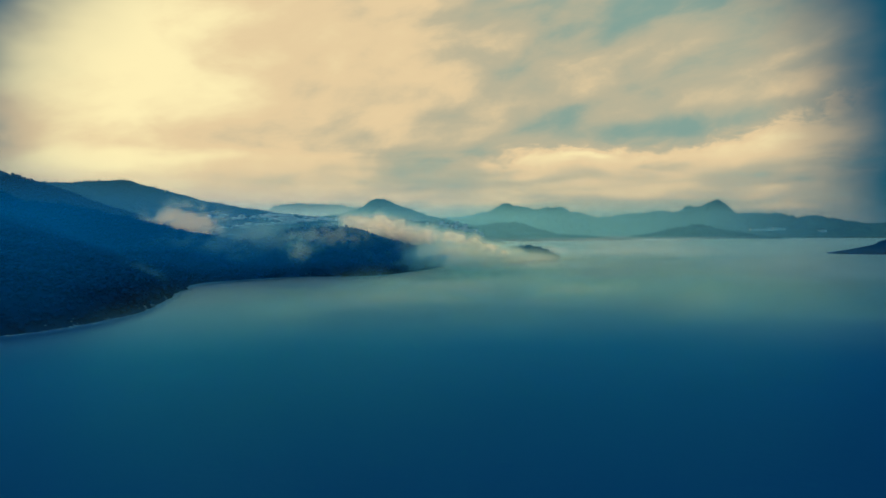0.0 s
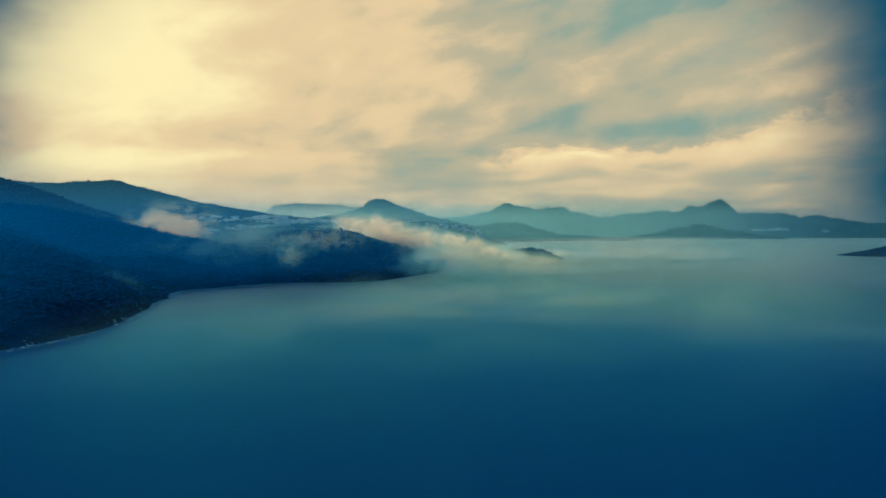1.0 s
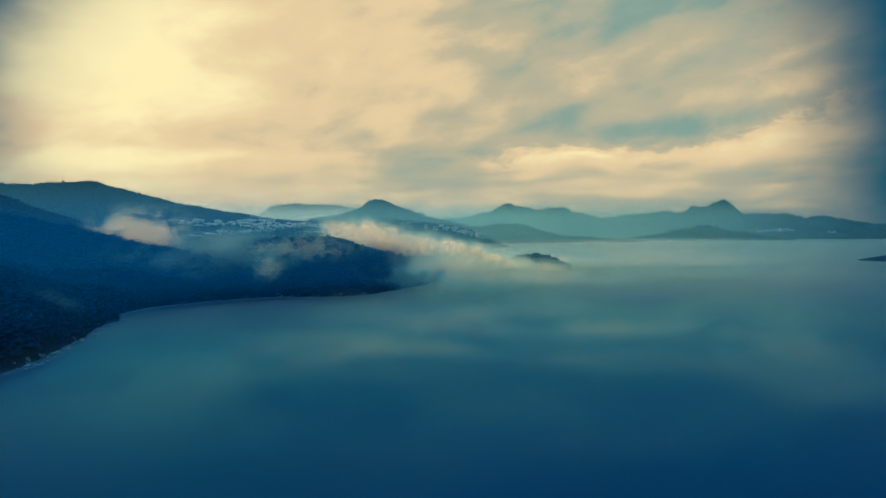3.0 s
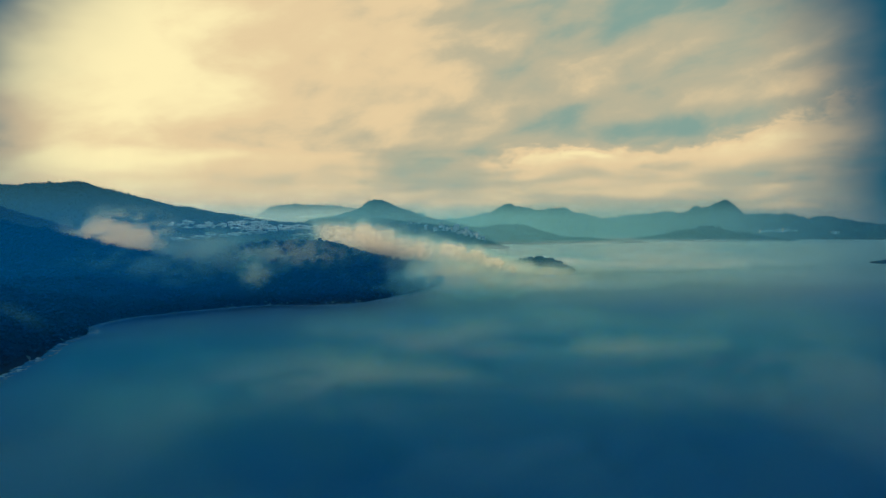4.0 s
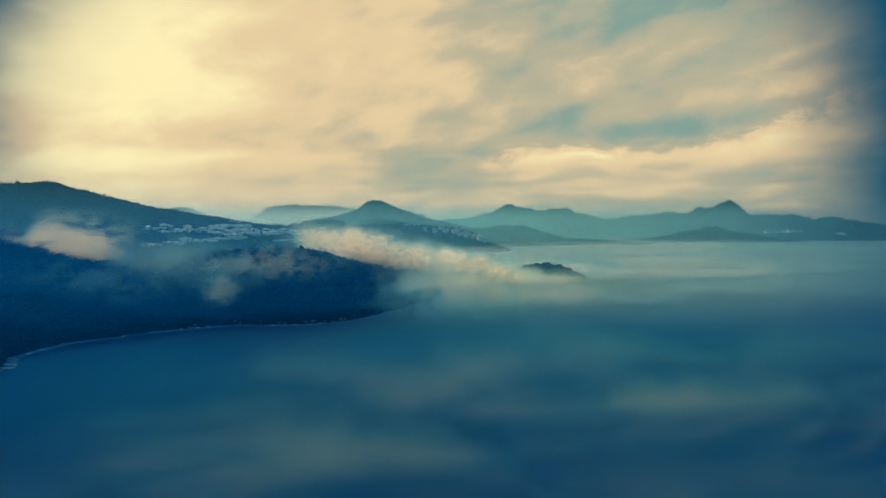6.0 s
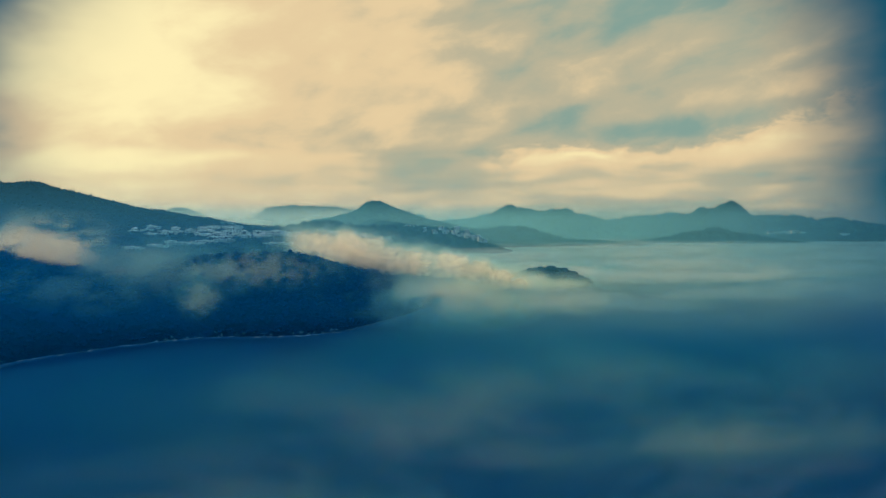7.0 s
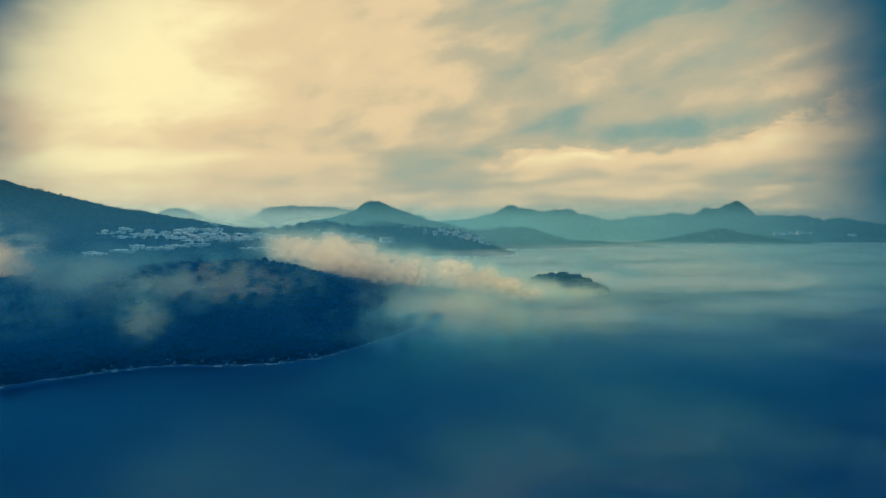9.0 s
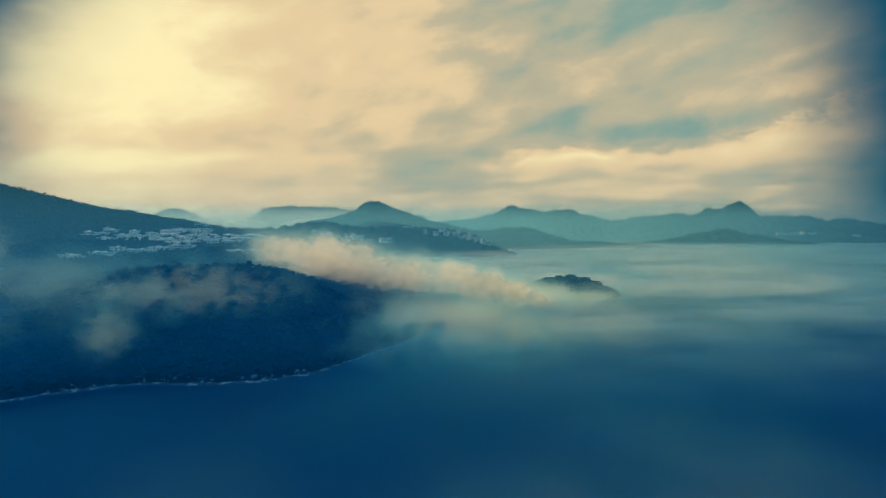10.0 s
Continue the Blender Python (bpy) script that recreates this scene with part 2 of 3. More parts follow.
def inside_distance(X, Y, shore):
    """Signed distance from a closed shoreline, positive on land."""
    line = smooth_line(shore, 4)
    line = np.vstack([line, line[:1]])[:, :2]
    best, inside = np.full(X.shape, 1e9), np.zeros(X.shape, bool)
    for (x0, y0), (x1, y1) in zip(line[:-1], line[1:]):
        ex, ey = x1 - x0, y1 - y0
        t = np.clip(((X - x0) * ex + (Y - y0) * ey) / max(ex * ex + ey * ey, 1e-9), 0, 1)
        best = np.minimum(best, np.hypot(X - x0 - t * ex, Y - y0 - t * ey))
        if y0 != y1:
            inside ^= ((y0 > Y) != (y1 > Y)) & (X < (x1 - x0) * (Y - y0) / (y1 - y0) + x0)
    return np.where(inside, best, -best)


def terrain(name, height, x0, x1, y0, y1, nx, ny, mat, label, category, kind=""):
    X, Y = np.meshgrid(np.linspace(x0, x1, nx), np.linspace(y0, y1, ny))
    Z = height(X, Y)
    me = mesh_of(name, np.stack([X, Y, Z], -1).reshape(-1, 3) * U, grid_faces(nx, ny), mat, True)
    return tagged(new(name, me), label, category, kind=kind)


# ---- the sea ----
q = 4980.0
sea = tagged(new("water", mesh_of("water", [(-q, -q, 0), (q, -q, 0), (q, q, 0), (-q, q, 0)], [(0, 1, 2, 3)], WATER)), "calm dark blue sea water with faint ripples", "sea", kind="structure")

# ---- the wooded mainland with its headland ----
SHORE = [(-26, -6), (-14, -3), (-9, 1.5), (-6, 4.6), (-4.5, 6.1), (-3.85, 7.6), (-3.95, 9.1), (-4.4, 11.3), (-4.85, 12.9), (-4.5, 14.1), (-3.7, 14.9), (-2.95, 15.35), (-2.2, 15.5),
         (-1.55, 15.8), (-1.0, 16.8), (-0.45, 18.2), (0.0, 20.0), (0.45, 22), (0.95, 24.6), (0.6, 26.2), (-0.6, 26.4), (-1.6, 30), (-2.6, 36), (-5, 43), (-26, 46)]
NEAR_RIDGE = [(-16, 18, 3.3), (-13, 17.4, 2.95), (-10.3, 16.6, 2.34), (-9.0, 16.8, 1.86), (-7.2, 16.5, 1.25), (-6.4, 16.2, 0.85), (-5.4, 15.5, 0.42)]
MAIN_RIDGE = [(-24, 22, 2.9), (-17, 25, 2.95), (-14.8, 26, 2.95), (-12.8, 26.6, 3.1), (-11.5, 27.1, 2.76), (-9.9, 29.5, 2.33), (-8.2, 29.3, 1.98), (-7.0, 29.0, 1.86), (-6.2, 30, 1.66), (-5, 33, 1.45), (-4.2, 36, 1.4)]
SHELF = [(-10.5, 26.5, 1.95), (-8.5, 26.0, 1.78), (-6.8, 25.4, 1.70), (-5.4, 24.8, 1.62), (-4.2, 23.6, 1.5)]
PLATEAU = [(-11, 23.5, 1.6), (-8.5, 22.8, 1.42), (-7, 22.2, 1.38), (-5, 21.4, 1.33), (-3, 20.4, 1.27), (-1.2, 21.2, 0.88), (0.2, 23.4, 0.60), (0.55, 24.2, 0.50), (0.85, 25.4, 0.15)]
SPUR = [(-10.3, 15.5, 2.1), (-8.6, 12.5, 1.5), (-7.2, 9.5, 1.1), (-6.6, 6.8, 0.8), (-7.5, 4.5, 0.5)]
FRONT = [(-7.2, 18.6, 0.55), (-5.6, 17.8, 0.82), (-4.2, 17.3, 1.06), (-3, 17.2, 1.14), (-2, 17.3, 1.04), (-1.1, 17.5, 0.76), (-0.4, 18.0, 0.52), (0.0, 19.2, 0.3)]


def mainland(X, Y):
    d = inside_distance(X + 0.15 * fbm(X, Y, 1.1, 4, 41), Y + 0.15 * fbm(X, Y, 1.1, 4, 51), SHORE)
    h = np.maximum(ridge(X, Y, NEAR_RIDGE, 6.0, 1.25), ridge(X, Y, MAIN_RIDGE, 8.0, 1.15))
    h = np.maximum(h, ridge(X, Y, SPUR, 3.6, 1.0))
    h = np.maximum(h, ridge(X, Y, PLATEAU, 5.5, 1.1))
    h = np.maximum(h, ridge(X, Y, SHELF, 6.5, 0.9))
    h = np.maximum(h, ridge(X, Y, FRONT, 3.6, 1.0))
    h = h * (1 + 0.10 * fbm(X, Y, 2.2, 5, 3)) + 0.03 * fbm(X, Y, 0.7, 3, 7)
    rise = np.where(d > 0, 0.03 + 0.78 * d, 0.6 * d)
    return np.clip(np.minimum(np.maximum(h, 0.06), rise), -0.3, None)


terrain("ground", mainland, -26, 1.6, -4, 46, 320, 520, FOREST, "steep dark green wooded hillside running down to the sea", "hillside", "structure")


# ---- islands and far mountains ----
def island_of(crest, width, rough=0.1, size=1.0, seed=1, power=1.0, sharp=0.4):
    def height(X, Y):
        h = np.maximum(ridge(X, Y, crest, width * sharp, power), 0.8 * ridge(X, Y, crest, width, power))
        h = h * (1 + rough * fbm(X, Y, size, 5, seed)) + 0.04 * size * fbm(X, Y, size * 0.5, 4, seed + 9) * np.clip(h * 3, 0, 1) + 0.08 * size * fbm(X, Y, size * 0.14, 4, seed + 5) * np.clip(h, 0, 1)
        return np.where(h > 0.03, h, -0.25)
    return height


ISLAND = [(2.52, 24.8, 0.34), (2.75, 24.8, 0.43), (3.05, 24.7, 0.42), (3.35, 24.65, 0.36), (3.5, 24.6, 0.26)]
terrain("island", island_of(ISLAND, 0.72, 0.25, 0.5, 11, 0.6, 1.0), 0.9, 5.0, 23.2, 26.4, 180, 140, FOREST, "small dark wooded island standing in low mist", "island")
FAR_ISLET = [(18.6, 30.4, 0.16), (19.1, 30.4, 0.40), (19.6, 30.5, 0.58), (20.2, 30.6, 0.66), (21.2, 30.9, 0.70), (23, 31.4, 0.66), (25.5, 32.2, 0.5), (28, 33.2, 0.3)]
terrain("island", island_of(FAR_ISLET, 1.5, 0.16, 1.0, 13, 0.8), 15.6, 30, 28, 36, 200, 110, FOREST, "low dark wooded island at the edge of the bay", "island")
FOREHILL = [(-17, 60, 1.6), (-13.6, 61, 1.95), (-11.2, 62, 2.35), (-9.3, 62, 2.5), (-7.6, 62, 2.2), (-4, 62, 2.05), (-1.1, 62, 2.0), (0.8, 62, 1.84), (2.25, 62, 1.45), (3.0, 62, 1.0), (3.7, 62, 0.35)]
FORESPUR = [(-7, 74, 2.9), (-4.5, 69, 2.5), (-2.9, 66, 2.25), (-1, 63, 1.85)]


def forehill(X, Y):
    narrow = [(4.5 * x, y, z) for x, y, z in FOREHILL]  # steep at its ends
    return np.maximum(island_of(narrow, 9.0, 0.06, 3.0, 17, 0.8)(4.5 * X, Y), ridge(X, Y, FORESPUR, 5.0, 1.0) - 0.02)


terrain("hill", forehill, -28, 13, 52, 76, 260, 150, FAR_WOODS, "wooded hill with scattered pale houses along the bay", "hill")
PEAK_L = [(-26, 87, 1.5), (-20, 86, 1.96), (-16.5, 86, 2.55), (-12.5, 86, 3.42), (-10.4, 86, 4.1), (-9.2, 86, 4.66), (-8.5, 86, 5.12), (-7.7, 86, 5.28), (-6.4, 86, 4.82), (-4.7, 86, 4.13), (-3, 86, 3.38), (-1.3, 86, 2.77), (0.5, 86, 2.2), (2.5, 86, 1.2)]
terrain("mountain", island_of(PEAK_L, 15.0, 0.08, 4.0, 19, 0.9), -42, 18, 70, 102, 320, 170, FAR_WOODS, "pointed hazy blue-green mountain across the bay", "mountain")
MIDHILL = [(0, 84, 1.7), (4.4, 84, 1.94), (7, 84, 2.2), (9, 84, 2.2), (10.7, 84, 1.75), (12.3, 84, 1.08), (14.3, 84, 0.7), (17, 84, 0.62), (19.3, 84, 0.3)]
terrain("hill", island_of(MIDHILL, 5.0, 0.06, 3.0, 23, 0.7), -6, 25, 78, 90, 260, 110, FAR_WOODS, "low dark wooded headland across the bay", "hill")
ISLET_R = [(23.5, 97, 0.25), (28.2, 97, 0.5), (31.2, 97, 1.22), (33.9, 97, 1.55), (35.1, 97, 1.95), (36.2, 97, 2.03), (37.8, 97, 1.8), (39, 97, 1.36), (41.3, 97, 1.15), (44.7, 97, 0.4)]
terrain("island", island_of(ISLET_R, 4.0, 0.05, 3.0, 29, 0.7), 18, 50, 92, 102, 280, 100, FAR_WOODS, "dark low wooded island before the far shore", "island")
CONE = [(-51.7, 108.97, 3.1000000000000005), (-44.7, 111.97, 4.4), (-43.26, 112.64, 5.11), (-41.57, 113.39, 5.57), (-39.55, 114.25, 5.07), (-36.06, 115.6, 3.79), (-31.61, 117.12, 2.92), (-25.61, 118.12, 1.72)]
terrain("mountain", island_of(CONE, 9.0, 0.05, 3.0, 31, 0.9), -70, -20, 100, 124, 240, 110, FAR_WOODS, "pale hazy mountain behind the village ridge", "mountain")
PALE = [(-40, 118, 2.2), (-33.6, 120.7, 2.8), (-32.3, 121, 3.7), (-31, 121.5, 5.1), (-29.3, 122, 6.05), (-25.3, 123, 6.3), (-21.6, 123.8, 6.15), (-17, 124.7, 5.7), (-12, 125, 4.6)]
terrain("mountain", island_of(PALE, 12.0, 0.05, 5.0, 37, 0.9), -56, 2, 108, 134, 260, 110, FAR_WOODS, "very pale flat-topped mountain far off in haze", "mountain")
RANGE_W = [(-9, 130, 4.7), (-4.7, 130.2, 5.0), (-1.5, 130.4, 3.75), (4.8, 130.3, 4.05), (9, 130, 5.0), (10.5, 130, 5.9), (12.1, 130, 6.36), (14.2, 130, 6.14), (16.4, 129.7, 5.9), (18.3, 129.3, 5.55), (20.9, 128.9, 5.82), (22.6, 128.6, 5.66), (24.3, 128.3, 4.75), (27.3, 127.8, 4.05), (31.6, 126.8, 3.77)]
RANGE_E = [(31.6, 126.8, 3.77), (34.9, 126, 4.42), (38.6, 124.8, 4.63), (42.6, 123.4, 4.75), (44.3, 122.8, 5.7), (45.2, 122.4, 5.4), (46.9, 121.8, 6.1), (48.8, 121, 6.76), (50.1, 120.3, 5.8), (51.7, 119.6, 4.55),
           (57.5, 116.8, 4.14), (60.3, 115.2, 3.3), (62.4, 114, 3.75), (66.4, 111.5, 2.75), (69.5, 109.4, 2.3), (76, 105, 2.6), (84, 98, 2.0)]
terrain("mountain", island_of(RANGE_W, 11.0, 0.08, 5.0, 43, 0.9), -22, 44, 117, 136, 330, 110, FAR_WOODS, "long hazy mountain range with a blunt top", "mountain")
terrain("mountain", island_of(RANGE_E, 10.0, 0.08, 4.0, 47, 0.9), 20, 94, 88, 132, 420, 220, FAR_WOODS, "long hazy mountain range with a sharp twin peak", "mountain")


# ---- mist ----
def sheet(points_of, nu, nv):
    """A gently waving sheet."""
    u, v = np.meshgrid(np.linspace(0, 1, nu), np.linspace(0, 1, nv))
    return points_of(u, v).reshape(-1, 3), grid_faces(nu, nv)


def join(pieces):
    verts, faces, base = [], [], 0
    for v, f in pieces:
        verts.append(v)
        faces.append(f + base)
        base += len(v)
    return np.vstack(verts), np.vstack(faces)


def cloud_bank(label, centre, radii, layers, thick, seed, size=0.55, cut=0.34, tilt=(0.0, 0.0), soft=0.6, torn=2.0, colour=(0.98, 0.86, 0.64), sunlit=0.85, thin=None):
    """A soft bank of cloud, built up of many thin veils one behind the other. tilt: rise to the right and away."""
    (cx, cy, cz), (rx, ry, rz) = centre, radii

    def veil(v):
        wide = math.sqrt(max(1 - v * v, 0.05))

        def points(u, s):
            a, r = 2 * math.pi * u, s * wide * (1 + 0.16 * fbm(np.cos(2 * math.pi * u) * 1.5 + 3 * v, np.sin(2 * math.pi * u) * 1.5 + seed, 0.7, 3, seed + 2))
            x = cx + r * np.cos(a) * rx
            y = cy + v * ry + 0.12 * ry * fbm(x + 9, s * 2.0 + v * 3, 0.8, 2, seed)
            return np.stack([x, y, cz + r * np.sin(a) * rz + tilt[0] * (x - cx) + tilt[1] * (y - cy)], -1) * U
        return sheet(points, 29, 7)

    def shape(n, at):
        p = n.vec("SUBTRACT", n.vec("SCALE", at, scale=1 / U), (cx, cy, cz))
        x, y, z = n.xyz(p)
        z = n.math("SUBTRACT", z, n.math("ADD", n.math("MULTIPLY", x, tilt[0]), n.math("MULTIPLY", y, tilt[1])))
        r = n.vec("LENGTH", n.vec("DIVIDE", n.vector(x, y, z), (rx, ry, rz)))
        place = n.vec("ADD", n.vec("MULTIPLY", at, (1 / U, 0.35 / U, 1.25 / U)), (seed * 3.7, 0, seed))
        big = n.math("ADD", n.math("MULTIPLY", n.noise(place, 1 / size, 6.0, 0.60, 0.9), 0.62), n.math("MULTIPLY", n.noise(n.vec("MULTIPLY", place, (1.0, 0.5, 1.0)), 3.4 / size, 6.0, 0.62, 0.6), 0.38))
        body = n.math("SUBTRACT", n.math("ADD", n.math("MULTIPLY", n.math("SUBTRACT", 1.0, r), 0.85), n.math("MULTIPLY", n.math("SUBTRACT", big, 0.5), torn * 1.35)), cut - 0.34)
        return n.math("MULTIPLY", n.math("MULTIPLY", n.ramp(body, 0.0, 0.62), n.ramp(r, 1.0, soft)), thick)

    v, f = join([veil(k) for k in np.linspace(-0.95, 0.95, layers)])
    return tagged(new("cloud_bank", mesh_of("cloud_bank", v, f, mist_material("cloud_veil", shape, colour, sunlit, (thick * 0.7, thin or ((0.20, 0.62, 0.64) if thick > 0.11 else (0.08, 0.55, 0.68)))), True)), label, "cloud", kind="stuff")


TEAL = (0.16, 0.62, 0.74)
cloud_bank("cream puff of cloud hanging before the wooded slope", (-6.2, 16.5, 1.20), (1.6, 0.6, 0.85), 12, 0.24, 23, size=0.55, cut=0.36, soft=0.2, torn=3.4, colour=(0.98, 0.86, 0.58), thin=(0.34, 0.64, 0.60))
cloud_bank("torn low cloud along the top of the wooded ridge", (-4.4, 16.1, 0.95), (1.6, 0.7, 0.60), 10, 0.14, 2, size=0.5, cut=0.40, soft=0.2, torn=3.2, colour=(0.40, 0.70, 0.64), sunlit=0.5)
cloud_bank("torn low cloud along the top of the wooded ridge", (-2.7, 15.6, 0.96), (2.2, 0.4, 0.50), 10, 0.075, 41, size=0.5, cut=0.38, soft=0.1, torn=3.4, colour=(0.62, 0.84, 0.68), sunlit=0.6, thin=(0.12, 0.60, 0.62))
CREAM = (1.0, 0.83, 0.57)
cloud_bank("thick cream cloud rolling over the end of the ridge", (-1.4, 19.2, 1.02), (2.6, 1.4, 0.74), 13, 0.42, 3, size=0.85, tilt=(-0.20, 0), soft=0.3, torn=1.7, colour=CREAM, sunlit=0.95, thin=(0.34, 0.64, 0.60))
cloud_bank("thick cream cloud rolling down to the sea", (0.6, 20.9, 0.60), (2.6, 1.6, 0.66), 13, 0.40, 4, size=0.85, tilt=(-0.20, 0), soft=0.3, torn=1.7, colour=CREAM, sunlit=0.95, thin=(0.34, 0.64, 0.60))
cloud_bank("thin cream cloud spreading over the sea", (1.5, 22.2, 0.32), (3.0, 1.7, 0.50), 12, 0.24, 9, size=0.9, tilt=(-0.08, 0), soft=0.2, torn=1.6, colour=CREAM, sunlit=0.9, thin=(0.46, 0.70, 0.60))
cloud_bank("torn veil of low cloud before the village slope", (-3.8, 17.2, 1.14), (3.4, 1.0, 0.50), 11, 0.05, 12, size=0.55, cut=0.42, soft=0.2, torn=3.2, colour=(0.20, 0.62, 0.66), sunlit=0.4)
cloud_bank("small ball of cloud over the wooded slope", (-3.1, 14.8, 0.60), (0.50, 0.3, 0.42), 8, 0.13, 5, size=0.35, cut=0.36, soft=0.1, torn=2.8, colour=(0.50, 0.80, 0.64), sunlit=0.6, thin=(0.12, 0.56, 0.58))
cloud_bank("torn wisps of mist over the foot of the headland", (0.1, 16.1, 0.30), (2.7, 1.4, 0.62), 12, 0.105, 6, size=0.6, torn=2.8, cut=0.44, tilt=(-0.12, 0), soft=0.1, colour=TEAL, sunlit=0.5)
cloud_bank("low bank of mist on the sea beside the headland", (1.2, 19.0, 0.20), (4.4, 4.2, 0.46), 17, 0.14, 10, size=1.0, torn=1.4, soft=0.1, colour=(0.86, 0.88, 0.66), sunlit=0.6, thin=(0.50, 0.74, 0.62))
cloud_bank("faint wisps of mist on the wooded slope", (-4.6, 14.6, 0.75), (2.8, 0.9, 0.60), 9, 0.08, 7, size=0.5, torn=3.0, cut=0.54, soft=0.1, colour=TEAL, sunlit=0.5)


cloud_bank("flat pale cloud spreading behind the small island", (3.4, 26.8, 0.26), (4.2, 1.2, 0.40), 10, 0.16, 15, size=0.8, torn=1.8, soft=0.1, colour=(0.95, 0.88, 0.70))
cloud_bank("ragged grey cloud hanging down before the dark slope", (-3.7, 15.7, 0.82), (2.2, 0.45, 0.50), 9, 0.09, 31, size=0.42, torn=3.4, cut=0.44, tilt=(0.05, 0), soft=0.2, colour=(0.34, 0.68, 0.64), sunlit=0.5)
cloud_bank("pale mist lapping at the foot of the small island", (3.0, 23.7, 0.10), (2.2, 0.6, 0.26), 9, 0.28, 17, size=0.7, torn=1.6, cut=0.36, soft=0.1, colour=(0.86, 0.86, 0.62), sunlit=0.7, thin=(0.46, 0.72, 0.58))
cloud_bank("thin curl of mist on the lower slope", (-4.8, 10.9, 0.42), (0.55, 0.3, 0.26), 8, 0.05, 13, size=0.35, torn=2.6, cut=0.44, tilt=(-0.45, 0), soft=0.1, colour=TEAL, sunlit=0.5)
cloud_bank("pale mist lying against the end of the headland", (0.4, 16.9, 0.40), (1.9, 0.9, 0.58), 12, 0.26, 14, size=0.7, torn=2.2, cut=0.38, tilt=(-0.12, 0), soft=0.1, colour=(0.74, 0.84, 0.66), sunlit=0.65, thin=(0.26, 0.64, 0.62))


def bay_mist(n, at):
    x, y, z = n.xyz(n.vec("SCALE", at, scale=1 / U))
    place = n.vector(n.math("MULTIPLY", x, 0.8), n.math("MULTIPLY", y, 0.8), n.math("MULTIPLY", z, 1.5))
    drift = n.math("ADD", n.math("MULTIPLY", n.noise(place, 0.55, 4.0, 0.5, 0.5), 0.6), n.math("MULTIPLY", n.noise(place, 1.5, 6.0, 0.58, 0.6), 0.4))
    along = n.math("MULTIPLY", n.ramp(y, 3.5, 9.5), n.ramp(y, 14.5, 10.5, 0.08, 1.0))
    across = n.math("MULTIPLY", n.ramp(n.math("ADD", x, n.math("MULTIPLY", n.math("SUBTRACT", y, 11.0), -0.3)), -2.7, -0.4), n.ramp(x, 7.0, 2.0, 0.25, 1.0))
    low = n.math("MULTIPLY", n.ramp(z, n.ramp(drift, 0.35, 0.65, 0.18, 0.62), 0.04), n.ramp(z, 0.0, 0.16))
    return n.math("MULTIPLY", n.math("MULTIPLY", n.math("MULTIPLY", along, across), low), n.ramp(drift, 0.34, 0.64, 0.030, 0.088))


def sea_mist(n, at):
    x, y, z = n.xyz(n.vec("SCALE", at, scale=1 / U))
    place = n.vector(n.math("MULTIPLY", x, 0.55), y, n.math("MULTIPLY", z, 3))
    drift = n.math("ADD", n.math("MULTIPLY", n.noise(place, 0.45, 4.0, 0.5, 0.3), 0.55), n.math("MULTIPLY", n.noise(place, 1.7, 6.0, 0.58, 0.3), 0.45))
    near = n.ramp(y, 13.0, 25.0)
    off = n.math("SUBTRACT", n.math("DIVIDE", x, n.math("MAXIMUM", y, 1.0)), 0.04)
    mid = n.math("MULTIPLY", n.ramp(n.math("ABSOLUTE", off), 0.18, 0.60, 1.0, 0.35), n.ramp(off, 0.26, 0.56, 1.0, 0.2))
    land = n.math("MULTIPLY", n.ramp(y, 12.6, 14.4), n.ramp(x, 0.9, -0.6))  # the mist keeps off the wooded slopes
    isle = n.ramp(n.vec("LENGTH", n.vec("MULTIPLY", n.vec("SUBTRACT", n.vector(x, y, 0.0), (2.85, 23.0, 0.0)), (0.6, 0.4, 0.0))), 0.5, 1.0, 0.5, 1.0)
    clear = n.math("MULTIPLY", n.math("MULTIPLY", n.math("SUBTRACT", 1.0, land), isle), n.ramp(x, -4.0, -1.0))
    return n.math("MULTIPLY", n.math("MULTIPLY", n.math("MULTIPLY", near, mid), clear), n.ramp(drift, 0.42, 0.60, 0.008, 0.20))


def mist_layer(z):
    def points(u, v):
        x, y = -30 + 110 * u, 4 + 120 * v
        return np.stack([x, y, z + 0.03 * fbm(x, y, 3.0, 2, 5)], -1) * U
    return sheet(points, 60, 70)


v, f = join([mist_layer(z) for z in (0.05, 0.11, 0.17, 0.23, 0.29, 0.36)])
tagged(new("sea_mist", mesh_of("sea_mist", v, f, mist_material("sea_mist", sea_mist, colour=(1.0, 0.86, 0.52), sunlit=0.0, thin=(0.12, (0.46, 0.76, 0.56))), True)), "thin pale mist lying in layers over the sea", "mist", kind="stuff")


def low_veil(y0):
    def points(u, v):
        x = -6 + 18 * u
        return np.stack([x, y0 + 0.45 * fbm(x, 0 * x + y0 * 1.7, 1.6, 3, 15), 0.005 + 0.6 * v], -1) * U
    return sheet(points, 40, 6)


v, f = join([low_veil(y0) for y0 in np.arange(4.0, 16.5, 0.27)])
tagged(new("sea_mist", mesh_of("sea_mist", v, f, mist_material("bay_mist", bay_mist, colour=(0.66, 0.82, 0.54), sunlit=0.5, thin=(0.07, (0.18, 0.60, 0.50))), True)), "thin blue-grey mist drifting over the open bay", "mist", kind="stuff")


